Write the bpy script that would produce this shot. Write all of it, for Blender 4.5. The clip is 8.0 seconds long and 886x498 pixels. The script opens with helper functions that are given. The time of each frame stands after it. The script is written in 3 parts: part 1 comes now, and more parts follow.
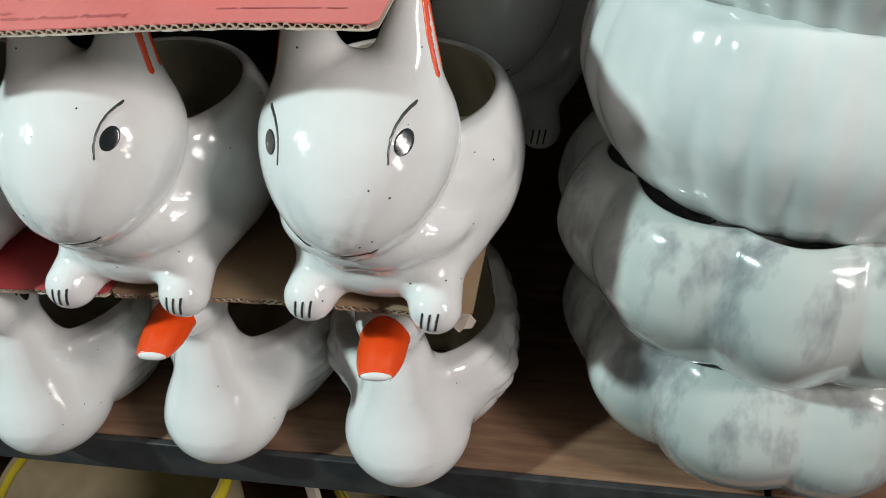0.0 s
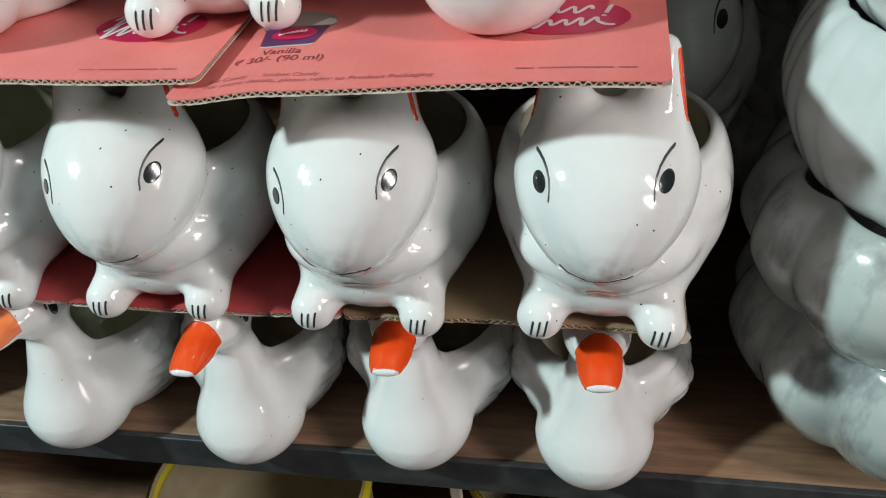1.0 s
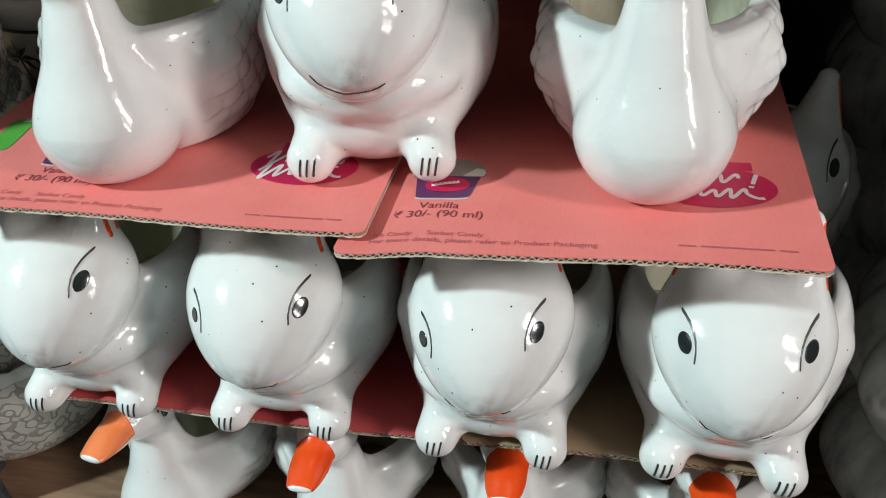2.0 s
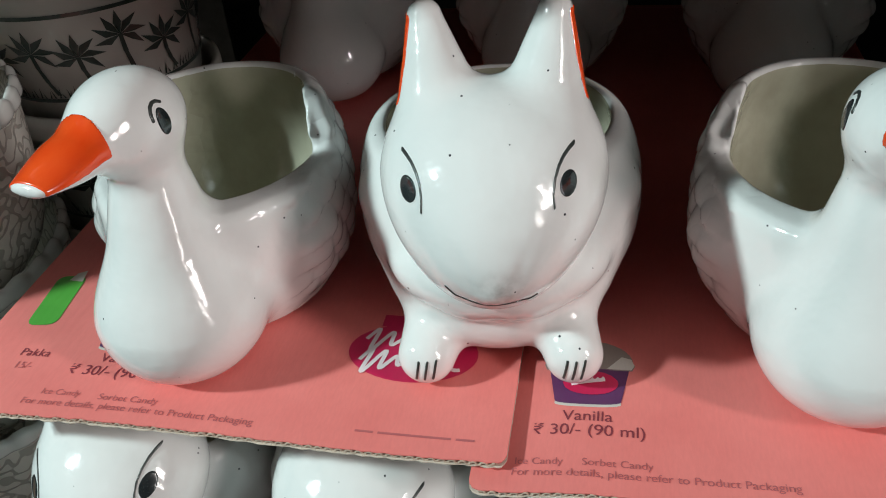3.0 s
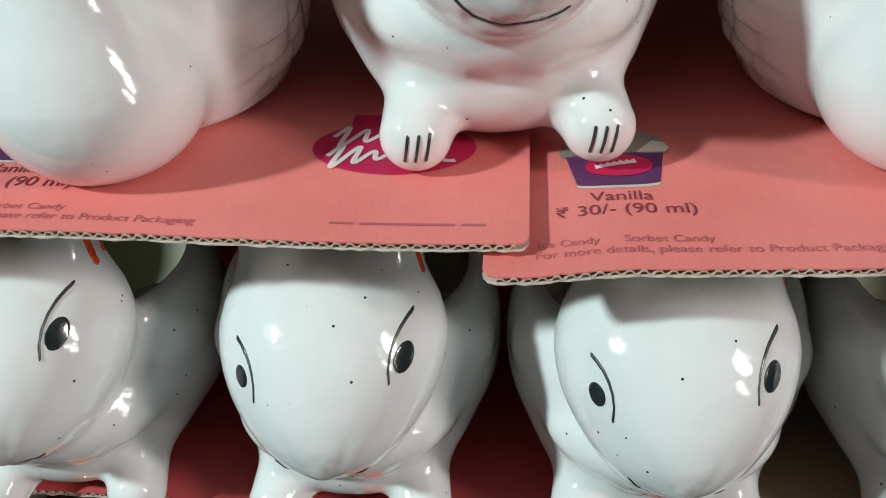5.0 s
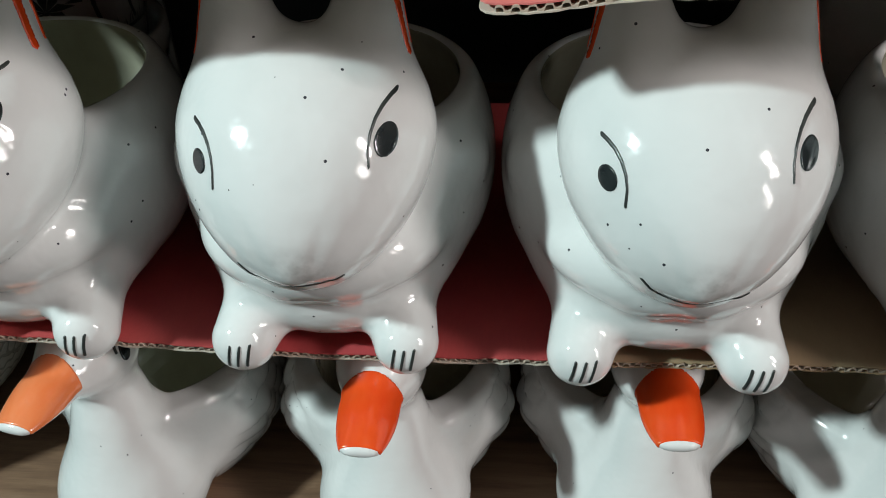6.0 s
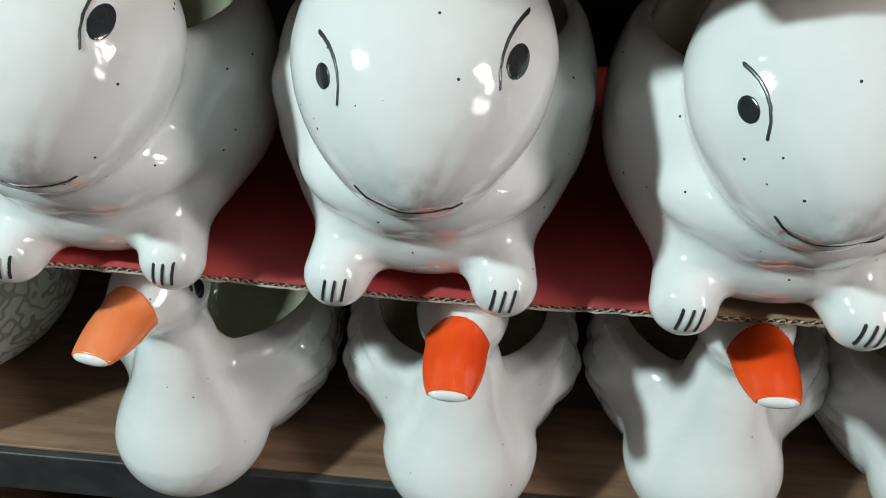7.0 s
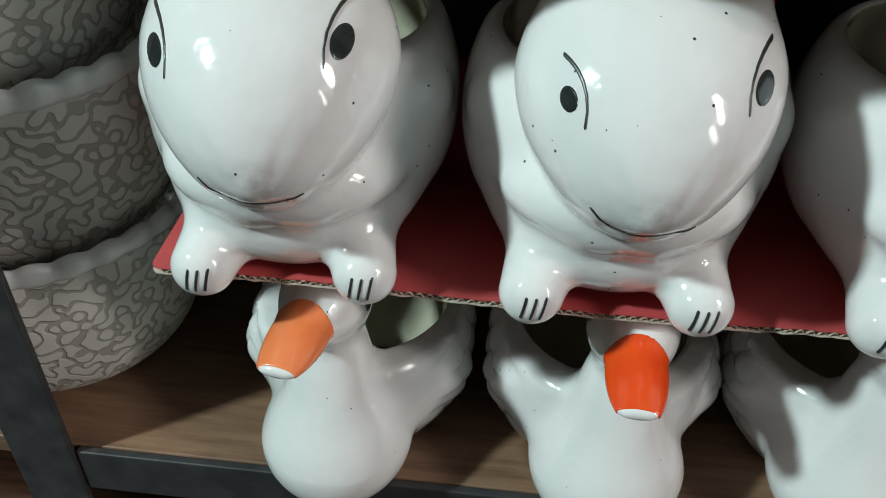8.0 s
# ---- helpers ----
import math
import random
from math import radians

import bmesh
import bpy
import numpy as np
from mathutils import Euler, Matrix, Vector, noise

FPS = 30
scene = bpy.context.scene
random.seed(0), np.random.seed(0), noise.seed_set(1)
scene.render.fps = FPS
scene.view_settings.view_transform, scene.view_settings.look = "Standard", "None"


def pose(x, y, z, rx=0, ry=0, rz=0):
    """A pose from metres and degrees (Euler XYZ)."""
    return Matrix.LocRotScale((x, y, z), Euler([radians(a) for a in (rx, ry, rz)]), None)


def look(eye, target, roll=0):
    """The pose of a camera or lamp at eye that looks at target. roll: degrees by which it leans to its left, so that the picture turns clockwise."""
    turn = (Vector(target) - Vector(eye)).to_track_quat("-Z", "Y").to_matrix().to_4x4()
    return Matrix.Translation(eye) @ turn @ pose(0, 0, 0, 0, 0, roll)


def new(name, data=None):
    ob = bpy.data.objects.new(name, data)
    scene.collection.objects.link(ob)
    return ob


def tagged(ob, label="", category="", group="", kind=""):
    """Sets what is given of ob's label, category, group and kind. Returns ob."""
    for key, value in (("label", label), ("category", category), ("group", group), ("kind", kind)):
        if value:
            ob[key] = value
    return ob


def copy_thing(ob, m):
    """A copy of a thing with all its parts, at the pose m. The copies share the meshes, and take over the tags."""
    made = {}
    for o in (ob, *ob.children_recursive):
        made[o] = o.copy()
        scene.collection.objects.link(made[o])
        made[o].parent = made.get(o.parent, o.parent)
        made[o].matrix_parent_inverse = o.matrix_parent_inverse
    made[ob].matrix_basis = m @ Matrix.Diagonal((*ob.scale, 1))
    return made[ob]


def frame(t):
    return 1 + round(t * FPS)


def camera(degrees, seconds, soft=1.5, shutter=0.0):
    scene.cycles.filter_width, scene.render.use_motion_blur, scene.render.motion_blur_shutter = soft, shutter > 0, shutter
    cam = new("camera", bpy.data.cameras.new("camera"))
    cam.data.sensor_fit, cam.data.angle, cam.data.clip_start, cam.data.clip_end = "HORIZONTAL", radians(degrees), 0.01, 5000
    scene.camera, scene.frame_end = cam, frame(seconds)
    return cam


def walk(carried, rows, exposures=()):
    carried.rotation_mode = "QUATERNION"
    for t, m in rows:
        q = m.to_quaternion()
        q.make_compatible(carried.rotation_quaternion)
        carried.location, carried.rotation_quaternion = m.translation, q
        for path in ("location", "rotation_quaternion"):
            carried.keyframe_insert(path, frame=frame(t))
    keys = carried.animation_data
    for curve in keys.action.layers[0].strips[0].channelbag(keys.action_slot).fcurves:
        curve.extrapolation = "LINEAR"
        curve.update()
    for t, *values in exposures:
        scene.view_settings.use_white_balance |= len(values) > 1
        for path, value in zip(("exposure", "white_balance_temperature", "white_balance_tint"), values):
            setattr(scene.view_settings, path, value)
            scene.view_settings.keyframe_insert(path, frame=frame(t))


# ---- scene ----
cam = camera(56.2, 8.0, 1.0)
METRES, EYE, TILT, LEAN, TURN = 0.85, 0.506, -38.753, 4.404, 9.668
ROWS = [
    (0.0, 0.0, 0.0, 0.0, 0.0, 0.0, 0.0),
    (0.5, -0.0852, -0.0303, 0.0148, 0.64, 0.28, 0.73),
    (1.0, -0.1538, -0.0588, 0.0151, 0.89, 0.42, 0.87),
    (2.5, -0.3117, -0.0794, 0.1413, 0.7, 3.52, -2.21),
    (3.0, -0.3489, 0.0019, 0.2256, 0.39, 2.71, -0.46),
    (3.5, -0.3538, 0.007, 0.245, -0.82, 2.49, 0.05),
    (4.0, -0.3803, 0.0232, 0.2171, -2.23, 2.33, 1.06),
    (5.5, -0.3796, 0.1538, 0.0649, -5.56, 2.14, 1.39),
    (6.0, -0.3822, 0.1684, 0.0219, -5.78, 1.12, 1.02),
    (6.5, -0.3996, 0.1729, -0.0029, -5.96, 0.97, -0.27),
    (7.0, -0.4368, 0.1863, -0.0073, -6.23, 0.79, -1.43),
    (7.5, -0.4839, 0.193, 0.0027, -6.36, 0.88, -1.88),
    (8.0, -0.5396, 0.1958, -0.0004, -6.15, 0.68, -2.28),
]
walk(cam, [(t, pose(0, 0, EYE, TILT, LEAN, TURN) @ pose(METRES * x, METRES * y, METRES * z, 90 + pitch, roll, yaw)) for t, x, y, z, yaw, pitch, roll in ROWS],
     [(0.0, 0.15), (1.0, 0.13), (2.5, 0.17), (3.0, -0.03), (3.5, -0.07), (4.0, -0.02), (5.5, 0.0), (6.0, -0.02), (6.5, 0.06), (7.0, 0.06), (7.5, -0.18), (8.0, -0.10)])

# ---------------------------------------------------------------- world and lamps
world = bpy.data.worlds.new("world")
scene.world = world
world.use_nodes = True
world.node_tree.nodes["Background"].inputs["Color"].default_value = (0.8, 0.9, 1.0, 1)
world.node_tree.nodes["Background"].inputs["Strength"].default_value = 0.004


def area_lamp(name, at, target, power, colour, sx, sy, roll=0):
    data = bpy.data.lights.new(name, "AREA")
    data.shape, data.size, data.size_y, data.energy, data.color = "RECTANGLE", sx, sy, power, colour
    ob = new(name, data)
    ob.matrix_world = look(at, target, roll)
    return ob


KEY = Vector((0.76, 0.37, -0.60)).normalized()
MID = Vector((-0.30, 0.36, 0.28))
area_lamp("key_lamp", MID - KEY * 2.6, MID, 64, (0.79, 1.0, 1.0), 0.14, 0.16)
# Two added lamps for right-hand highlights and fill; no opening is modelled there.
area_lamp("added_low_right_light", (1.90, -1.05, 0.95), (-0.3, 0.4, 0.25), 6, (1.0, 0.95, 0.92), 0.14, 0.7, 25)
area_lamp("added_right_light", (1.95, -0.80, 1.62), (-0.3, 0.4, 0.25), 42, (1.0, 0.94, 0.92), 0.16, 0.9, 15)

# ---------------------------------------------------------------- materials


def material(name, rough=0.5, metal=0.0, coat=0.0):
    m = bpy.data.materials.new(name)
    m.use_nodes = True
    b = m.node_tree.nodes["Principled BSDF"]
    b.inputs["Roughness"].default_value = rough
    b.inputs["Metallic"].default_value = metal
    b.inputs["Coat Weight"].default_value = coat
    b.inputs["Coat Roughness"].default_value = 0.04
    return m, m.node_tree.nodes, m.node_tree.links, b


def noise_node(n, l, scale, detail=4.0, stretch=None, rough=0.55):
    tc = n.new("ShaderNodeTexCoord")
    t = n.new("ShaderNodeTexNoise")
    t.inputs["Scale"].default_value, t.inputs["Detail"].default_value, t.inputs["Roughness"].default_value = scale, detail, rough
    if stretch:
        mp = n.new("ShaderNodeMapping")
        mp.inputs["Scale"].default_value = stretch
        l.new(tc.outputs["Object"], mp.inputs["Vector"])
        l.new(mp.outputs["Vector"], t.inputs["Vector"])
    else:
        l.new(tc.outputs["Object"], t.inputs["Vector"])
    return t


def ramp(n, l, fac, stops):
    r = n.new("ShaderNodeValToRGB")
    while len(r.color_ramp.elements) < len(stops):
        r.color_ramp.elements.new(0.5)
    for e, (p, c) in zip(r.color_ramp.elements, stops):
        e.position, e.color = p, (*c, 1)
    l.new(fac, r.inputs["Fac"])
    return r


def mix(n, l, fac, a, b, mode="MIX"):
    x = n.new("ShaderNodeMix")
    x.data_type, x.blend_type = "RGBA", mode
    for sock, v in ((x.inputs[0], fac), (x.inputs[6], a), (x.inputs[7], b)):
        if isinstance(v, (int, float)):
            sock.default_value = v
        elif isinstance(v, tuple):
            sock.default_value = (*v, 1)
        else:
            l.new(v, sock)
    return x.outputs[2]


def bump(n, l, b, height, strength, dist):
    u = n.new("ShaderNodeBump")
    u.inputs["Strength"].default_value, u.inputs["Distance"].default_value = strength, dist
    l.new(height, u.inputs["Height"])
    l.new(u.outputs["Normal"], b.inputs["Normal"])


def glaze(name, base, tint, specks=0.058, relief=0.55, hollow=None, smudge=None, feathered=False):
    """White glazed earthenware with faint tint patches, pin-hole specks and soft relief."""
    m, n, l, b = material(name, 0.16, 0, 0.3)
    patch = noise_node(n, l, 22, 3)
    col = ramp(n, l, patch.outputs["Fac"], [(0.35, base), (0.7, tint)]).outputs["Color"]
    if specks:
        tc = n.new("ShaderNodeTexCoord")
        info = n.new("ShaderNodeObjectInfo")
        off = n.new("ShaderNodeVectorMath")
        off.operation = "ADD"
        l.new(tc.outputs["Object"], off.inputs[0])
        l.new(info.outputs["Random"], off.inputs[1])
        v = n.new("ShaderNodeTexVoronoi")
        v.inputs["Scale"].default_value = 95
        l.new(off.outputs["Vector"], v.inputs["Vector"])
        near = n.new("ShaderNodeMath")
        near.operation, near.inputs[1].default_value = "LESS_THAN", specks
        l.new(v.outputs["Distance"], near.inputs[0])
        sep = n.new("ShaderNodeSeparateColor")
        l.new(v.outputs["Color"], sep.inputs["Color"])
        few = n.new("ShaderNodeMath")
        few.operation, few.inputs[1].default_value = "LESS_THAN", 0.75
        l.new(sep.outputs[0], few.inputs[0])
        both = n.new("ShaderNodeMath")
        both.operation = "MULTIPLY"
        l.new(near.outputs[0], both.inputs[0])
        l.new(few.outputs[0], both.inputs[1])
        col = mix(n, l, both.outputs[0], col, (0.05, 0.05, 0.06))
    if smudge:
        tc3 = n.new("ShaderNodeTexCoord")
        away = n.new("ShaderNodeVectorMath")
        away.operation, away.inputs[1].default_value = "DISTANCE", smudge
        l.new(tc3.outputs["Object"], away.inputs[0])
        soft = ramp(n, l, away.outputs["Value"], [(0.004, (0.55,) * 3), (0.017, (0, 0, 0))])
        dab = ramp(n, l, noise_node(n, l, 130, 3).outputs["Fac"], [(0.38, (0, 0, 0)), (0.66, (1, 1, 1))])
        col = mix(n, l, mix(n, l, 1.0, soft.outputs["Color"], dab.outputs["Color"], "MULTIPLY"), col, (0.30, 0.29, 0.27))
    if hollow:
        tc2 = n.new("ShaderNodeTexCoord")
        last = tc2.outputs["Object"]
        for op, v in (("SUBTRACT", hollow[0]), ("DIVIDE", hollow[1]), ("LENGTH", None)):
            vm = n.new("ShaderNodeVectorMath")
            vm.operation = op
            l.new(last, vm.inputs[0])
            if v:
                vm.inputs[1].default_value = v
            last = vm.outputs["Value" if op == "LENGTH" else "Vector"]
        bare = n.new("ShaderNodeMath")
        bare.operation, bare.inputs[1].default_value = "LESS_THAN", 1.012
        l.new(last, bare.inputs[0])
        clay = ramp(n, l, noise_node(n, l, 40, 6).outputs["Fac"], [(0.3, (0.46, 0.44, 0.34)), (0.7, (0.38, 0.36, 0.27))])
        col = mix(n, l, bare.outputs[0], col, clay.outputs["Color"])
    l.new(col, b.inputs["Base Color"])
    rr = ramp(n, l, noise_node(n, l, 60, 2).outputs["Fac"], [(0.3, (0.06,) * 3), (0.75, (0.15,) * 3)])
    l.new(rr.outputs["Color"], b.inputs["Roughness"])
    height = noise_node(n, l, 38, 3).outputs["Fac"]
    if feathered:
        tc4 = n.new("ShaderNodeTexCoord")
        plumes = n.new("ShaderNodeTexVoronoi")
        plumes.inputs["Scale"].default_value = 88
        l.new(tc4.outputs["Object"], plumes.inputs["Vector"])
        xyz = n.new("ShaderNodeSeparateXYZ")
        l.new(tc4.outputs["Object"], xyz.inputs["Vector"])
        side = n.new("ShaderNodeMath")
        side.operation = "ABSOLUTE"
        l.new(xyz.outputs["X"], side.inputs[0])
        out = ramp(n, l, side.outputs[0], [(0.028, (0, 0, 0)), (0.042, (1, 1, 1))])
        back = n.new("ShaderNodeMath")
        back.operation, back.inputs[1].default_value = "ADD", 0.5
        l.new(xyz.outputs["Y"], back.inputs[0])
        aft = ramp(n, l, back.outputs[0], [(0.468, (0, 0, 0)), (0.482, (1, 1, 1))])
        wing = mix(n, l, 1.0, out.outputs["Color"], aft.outputs["Color"], "MULTIPLY")
        scaled = mix(n, l, 1.0, wing, plumes.outputs["Distance"], "MULTIPLY")
        height = mix(n, l, 1.0, height, scaled, "SUBTRACT")
    bump(n, l, b, height, relief, 0.0022)
    return m


def painted(name, a, c, rough=0.2, scale=120):
    m, n, l, b = material(name, rough, 0, 0.5)
    t = noise_node(n, l, scale, 4, (1, 0.4, 1))
    l.new(ramp(n, l, t.outputs["Fac"], [(0.3, a), (0.75, c)]).outputs["Color"], b.inputs["Base Color"])
    bump(n, l, b, t.outputs["Fac"], 0.15, 0.0005)
    return m


def marbled():
    m, n, l, b = material("marbled_glaze", 0.15, 0, 0.6)
    big = noise_node(n, l, 9, 3, (1, 1, 1.2), 0.6)
    soft = noise_node(n, l, 26, 4, (1.4, 1.4, 0.5), 0.6)
    stain = ramp(n, l, soft.outputs["Fac"], [(0.50, (0, 0, 0)), (0.68, (1, 1, 1))])
    base = ramp(n, l, big.outputs["Fac"], [(0.35, (0.60, 0.635, 0.605)), (0.65, (0.46, 0.49, 0.465))])
    dark = mix(n, l, stain.outputs["Color"], base.outputs["Color"], (0.27, 0.285, 0.29))
    l.new(dark, b.inputs["Base Color"])
    bump(n, l, b, soft.outputs["Fac"], 0.2, 0.002)
    return m


def vermicular():
    """Matt stoneware with winding carved lines."""
    m, n, l, b = material("carved_stoneware", 0.55)
    t = noise_node(n, l, 108, 0.0, None, 0.4)
    off = n.new("ShaderNodeMath")
    off.operation, off.inputs[1].default_value = "SUBTRACT", 0.5
    l.new(t.outputs["Fac"], off.inputs[0])
    s = n.new("ShaderNodeMath")
    s.operation = "ABSOLUTE"
    l.new(off.outputs[0], s.inputs[0])
    warm = noise_node(n, l, 12, 4)
    ridge = ramp(n, l, warm.outputs["Fac"], [(0.3, (0.62, 0.59, 0.53)), (0.7, (0.70, 0.67, 0.61))])
    cut = ramp(n, l, s.outputs[0], [(0.050, (0, 0, 0)), (0.085, (1, 1, 1))])
    col = mix(n, l, cut.outputs["Color"], (0.41, 0.38, 0.335), ridge.outputs["Color"])
    l.new(col, b.inputs["Base Color"])
    bump(n, l, b, cut.outputs["Color"], 0.6, 0.0016)
    return m


def paper(name, a, c, rough=0.45, scale=30):
    m, n, l, b = material(name, rough)
    t = noise_node(n, l, scale, 6)
    fibre = noise_node(n, l, 700, 2, (1, 0.25, 1))
    col = ramp(n, l, t.outputs["Fac"], [(0.3, a), (0.7, c)]).outputs["Color"]
    col = mix(n, l, 0.12, col, fibre.outputs["Fac"], "MULTIPLY")
    l.new(col, b.inputs["Base Color"])
    flute = n.new("ShaderNodeTexWave")
    flute.bands_direction = "X"
    flute.inputs["Scale"].default_value = 50
    flute.inputs["Distortion"].default_value = 0.6
    tc = n.new("ShaderNodeTexCoord")
    l.new(tc.outputs["Object"], flute.inputs["Vector"])
    both = mix(n, l, 0.6, flute.outputs["Fac"], t.outputs["Fac"])
    bump(n, l, b, both, 0.10, 0.001)
    return m


def plywood():
    m, n, l, b = material("plywood", 0.55)
    grain = noise_node(n, l, 14, 8, (0.8, 9, 9), 0.6)
    fine = noise_node(n, l, 60, 5, (0.6, 12, 12), 0.6)
    stain = noise_node(n, l, 7, 5)
    col = ramp(n, l, grain.outputs["Fac"], [(0.25, (0.17, 0.088, 0.052)), (0.5, (0.285, 0.160, 0.094)), (0.75, (0.37, 0.225, 0.138))]).outputs["Color"]
    col = mix(n, l, 0.35, col, fine.outputs["Fac"], "MULTIPLY")
    spot = ramp(n, l, stain.outputs["Fac"], [(0.45, (1, 1, 1)), (0.75, (0.55, 0.5, 0.48))])
    col = mix(n, l, 1.0, col, spot.outputs["Color"], "MULTIPLY")
    l.new(col, b.inputs["Base Color"])
    bump(n, l, b, fine.outputs["Fac"], 0.3, 0.0008)
    return m


def rough_paint(name, a, c, rough=0.5, metal=0.0, scale=30):
    m, n, l, b = material(name, rough, metal)
    t = noise_node(n, l, scale, 7)
    l.new(ramp(n, l, t.outputs["Fac"], [(0.3, a), (0.7, c)]).outputs["Color"], b.inputs["Base Color"])
    bump(n, l, b, t.outputs["Fac"], 0.25, 0.001)
    return m


RABBIT_HOLLOW = ((0, 0.024, 0.082), (0.0625, 0.056, 0.070))
DUCK_HOLLOW = ((0, 0.021, 0.080), (0.0525, 0.0585, 0.088))
RABBIT_WHITE = glaze("rabbit_glaze", (0.80, 0.79, 0.775), (0.74, 0.735, 0.72), hollow=RABBIT_HOLLOW, smudge=(0.004, -0.097, 0.080))
DUCK_WHITE = glaze("duck_glaze", (0.80, 0.79, 0.775), (0.74, 0.735, 0.72), specks=0.045, hollow=DUCK_HOLLOW, feathered=True)
RIBBED = glaze("pale_glaze", (0.74, 0.76, 0.74), (0.64, 0.67, 0.65), 0, 0.3)
RIMWHITE = glaze("rim_glaze", (0.74, 0.74, 0.71), (0.66, 0.66, 0.63), 0, 0.3)
POTWHITE = glaze("cream_glaze", (0.66, 0.65, 0.60), (0.56, 0.56, 0.52), 0, 0.3)
MARBLE = marbled()
CARVED = vermicular()
ORANGE = painted("orange_glaze", (0.82, 0.062, 0.008), (0.87, 0.095, 0.015))
PALE_ORANGE = painted("pale_orange_glaze", (0.86, 0.20, 0.06), (0.88, 0.27, 0.11))
BLACK = painted("black_glaze", (0.012, 0.016, 0.018), (0.03, 0.035, 0.035), 0.12)
INK = painted("brush_line", (0.015, 0.018, 0.018), (0.05, 0.055, 0.05), 0.3)
PINK = paper("pink_print", (0.84, 0.228, 0.205), (0.79, 0.200, 0.182))
RED = paper("red_print", (0.66, 0.105, 0.10), (0.59, 0.085, 0.09))
KRAFT = paper("kraft_liner", (0.42, 0.29, 0.17), (0.36, 0.245, 0.145), 0.75)
FLUTE = paper("kraft_flute", (0.62, 0.50, 0.40), (0.50, 0.38, 0.29), 0.8)
EDGE = paper("torn_liner", (0.72, 0.62, 0.52), (0.62, 0.52, 0.43), 0.8)
MAGENTA = paper("magenta_print", (0.60, 0.018, 0.09), (0.55, 0.016, 0.08), 0.4)
PURPLE = paper("purple_print", (0.10, 0.03, 0.10), (0.13, 0.04, 0.13), 0.4)
GREEN = paper("green_print", (0.10, 0.42, 0.06), (0.08, 0.36, 0.05), 0.4)
LID = paper("pale_print", (0.66, 0.62, 0.56), (0.60, 0.56, 0.50), 0.4)
TUB_LID = paper("grey_print", (0.30, 0.25, 0.22), (0.26, 0.22, 0.19), 0.4)
SCRIPT = paper("white_print", (0.82, 0.72, 0.72), (0.78, 0.68, 0.68), 0.4)
TEXT = paper("maroon_print", (0.22, 0.035, 0.05), (0.26, 0.045, 0.06), 0.45)
FAINT = paper("faint_print", (0.45, 0.11, 0.12), (0.50, 0.13, 0.13), 0.45)
WOOD = plywood()
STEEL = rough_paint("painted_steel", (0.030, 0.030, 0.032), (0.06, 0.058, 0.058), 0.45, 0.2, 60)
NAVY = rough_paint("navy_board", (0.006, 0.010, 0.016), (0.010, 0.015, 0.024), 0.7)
# Unseen room surfaces: colours darkened to keep the ambient fill low.
PLASTER = rough_paint("low_bounce_wall", (0.045, 0.045, 0.043), (0.06, 0.059, 0.058), 0.8, 0, 5)
AISLE_WALL = rough_paint("low_bounce_aisle_wall", (0.05, 0.05, 0.048), (0.065, 0.064, 0.062), 0.8, 0, 5)
CEIL = rough_paint("low_bounce_ceiling", (0.07, 0.07, 0.068), (0.09, 0.09, 0.088), 0.85, 0, 5)
FLOOR = rough_paint("low_bounce_floor", (0.05, 0.047, 0.044), (0.07, 0.066, 0.063), 0.5, 0, 9)
YELLOW = painted("yellow_rim_paint", (0.62, 0.52, 0.03), (0.55, 0.45, 0.03), 0.35, 40)
TAN = rough_paint("tan_clay", (0.30, 0.25, 0.15), (0.38, 0.32, 0.20), 0.5)
PALM = painted("dark_green_paint", (0.02, 0.035, 0.03), (0.05, 0.07, 0.06), 0.3)

# ---------------------------------------------------------------- building helpers


def finish(name, mesh, mat, parent=None, label="", smooth=True):
    mesh.materials.append(mat)
    if smooth:
        mesh.polygons.foreach_set("use_smooth", [True] * len(mesh.polygons))
    ob = new(name, mesh)
    if parent is not None:
        ob.parent = parent
    return tagged(ob, label)


def part(name, bm, mat, parent, label="", smooth=False):
    mesh = bpy.data.meshes.new(name)
    bmesh.ops.recalc_face_normals(bm, faces=bm.faces)
    bm.to_mesh(mesh)
    bm.free()
    return finish(name, mesh, mat, parent, label, smooth)


def thing(name, label, category, at=(0, 0, 0), rz=0.0, group="", kind=""):
    ob = new(name)
    ob.empty_display_size = 0.02
    ob.matrix_world = pose(*at, 0, 0, rz)
    return tagged(ob, label, category, group, kind)


def box(lo, hi, bevel=0.0, segs=2):
    bm = bmesh.new()
    bmesh.ops.create_cube(bm, size=1)
    for v in bm.verts:
        v.co = Vector([lo[i] + (v.co[i] + 0.5) * (hi[i] - lo[i]) for i in range(3)])
    if bevel:
        bmesh.ops.bevel(bm, geom=bm.edges[:], offset=bevel, segments=segs, affect="EDGES", profile=0.5)
    return bm


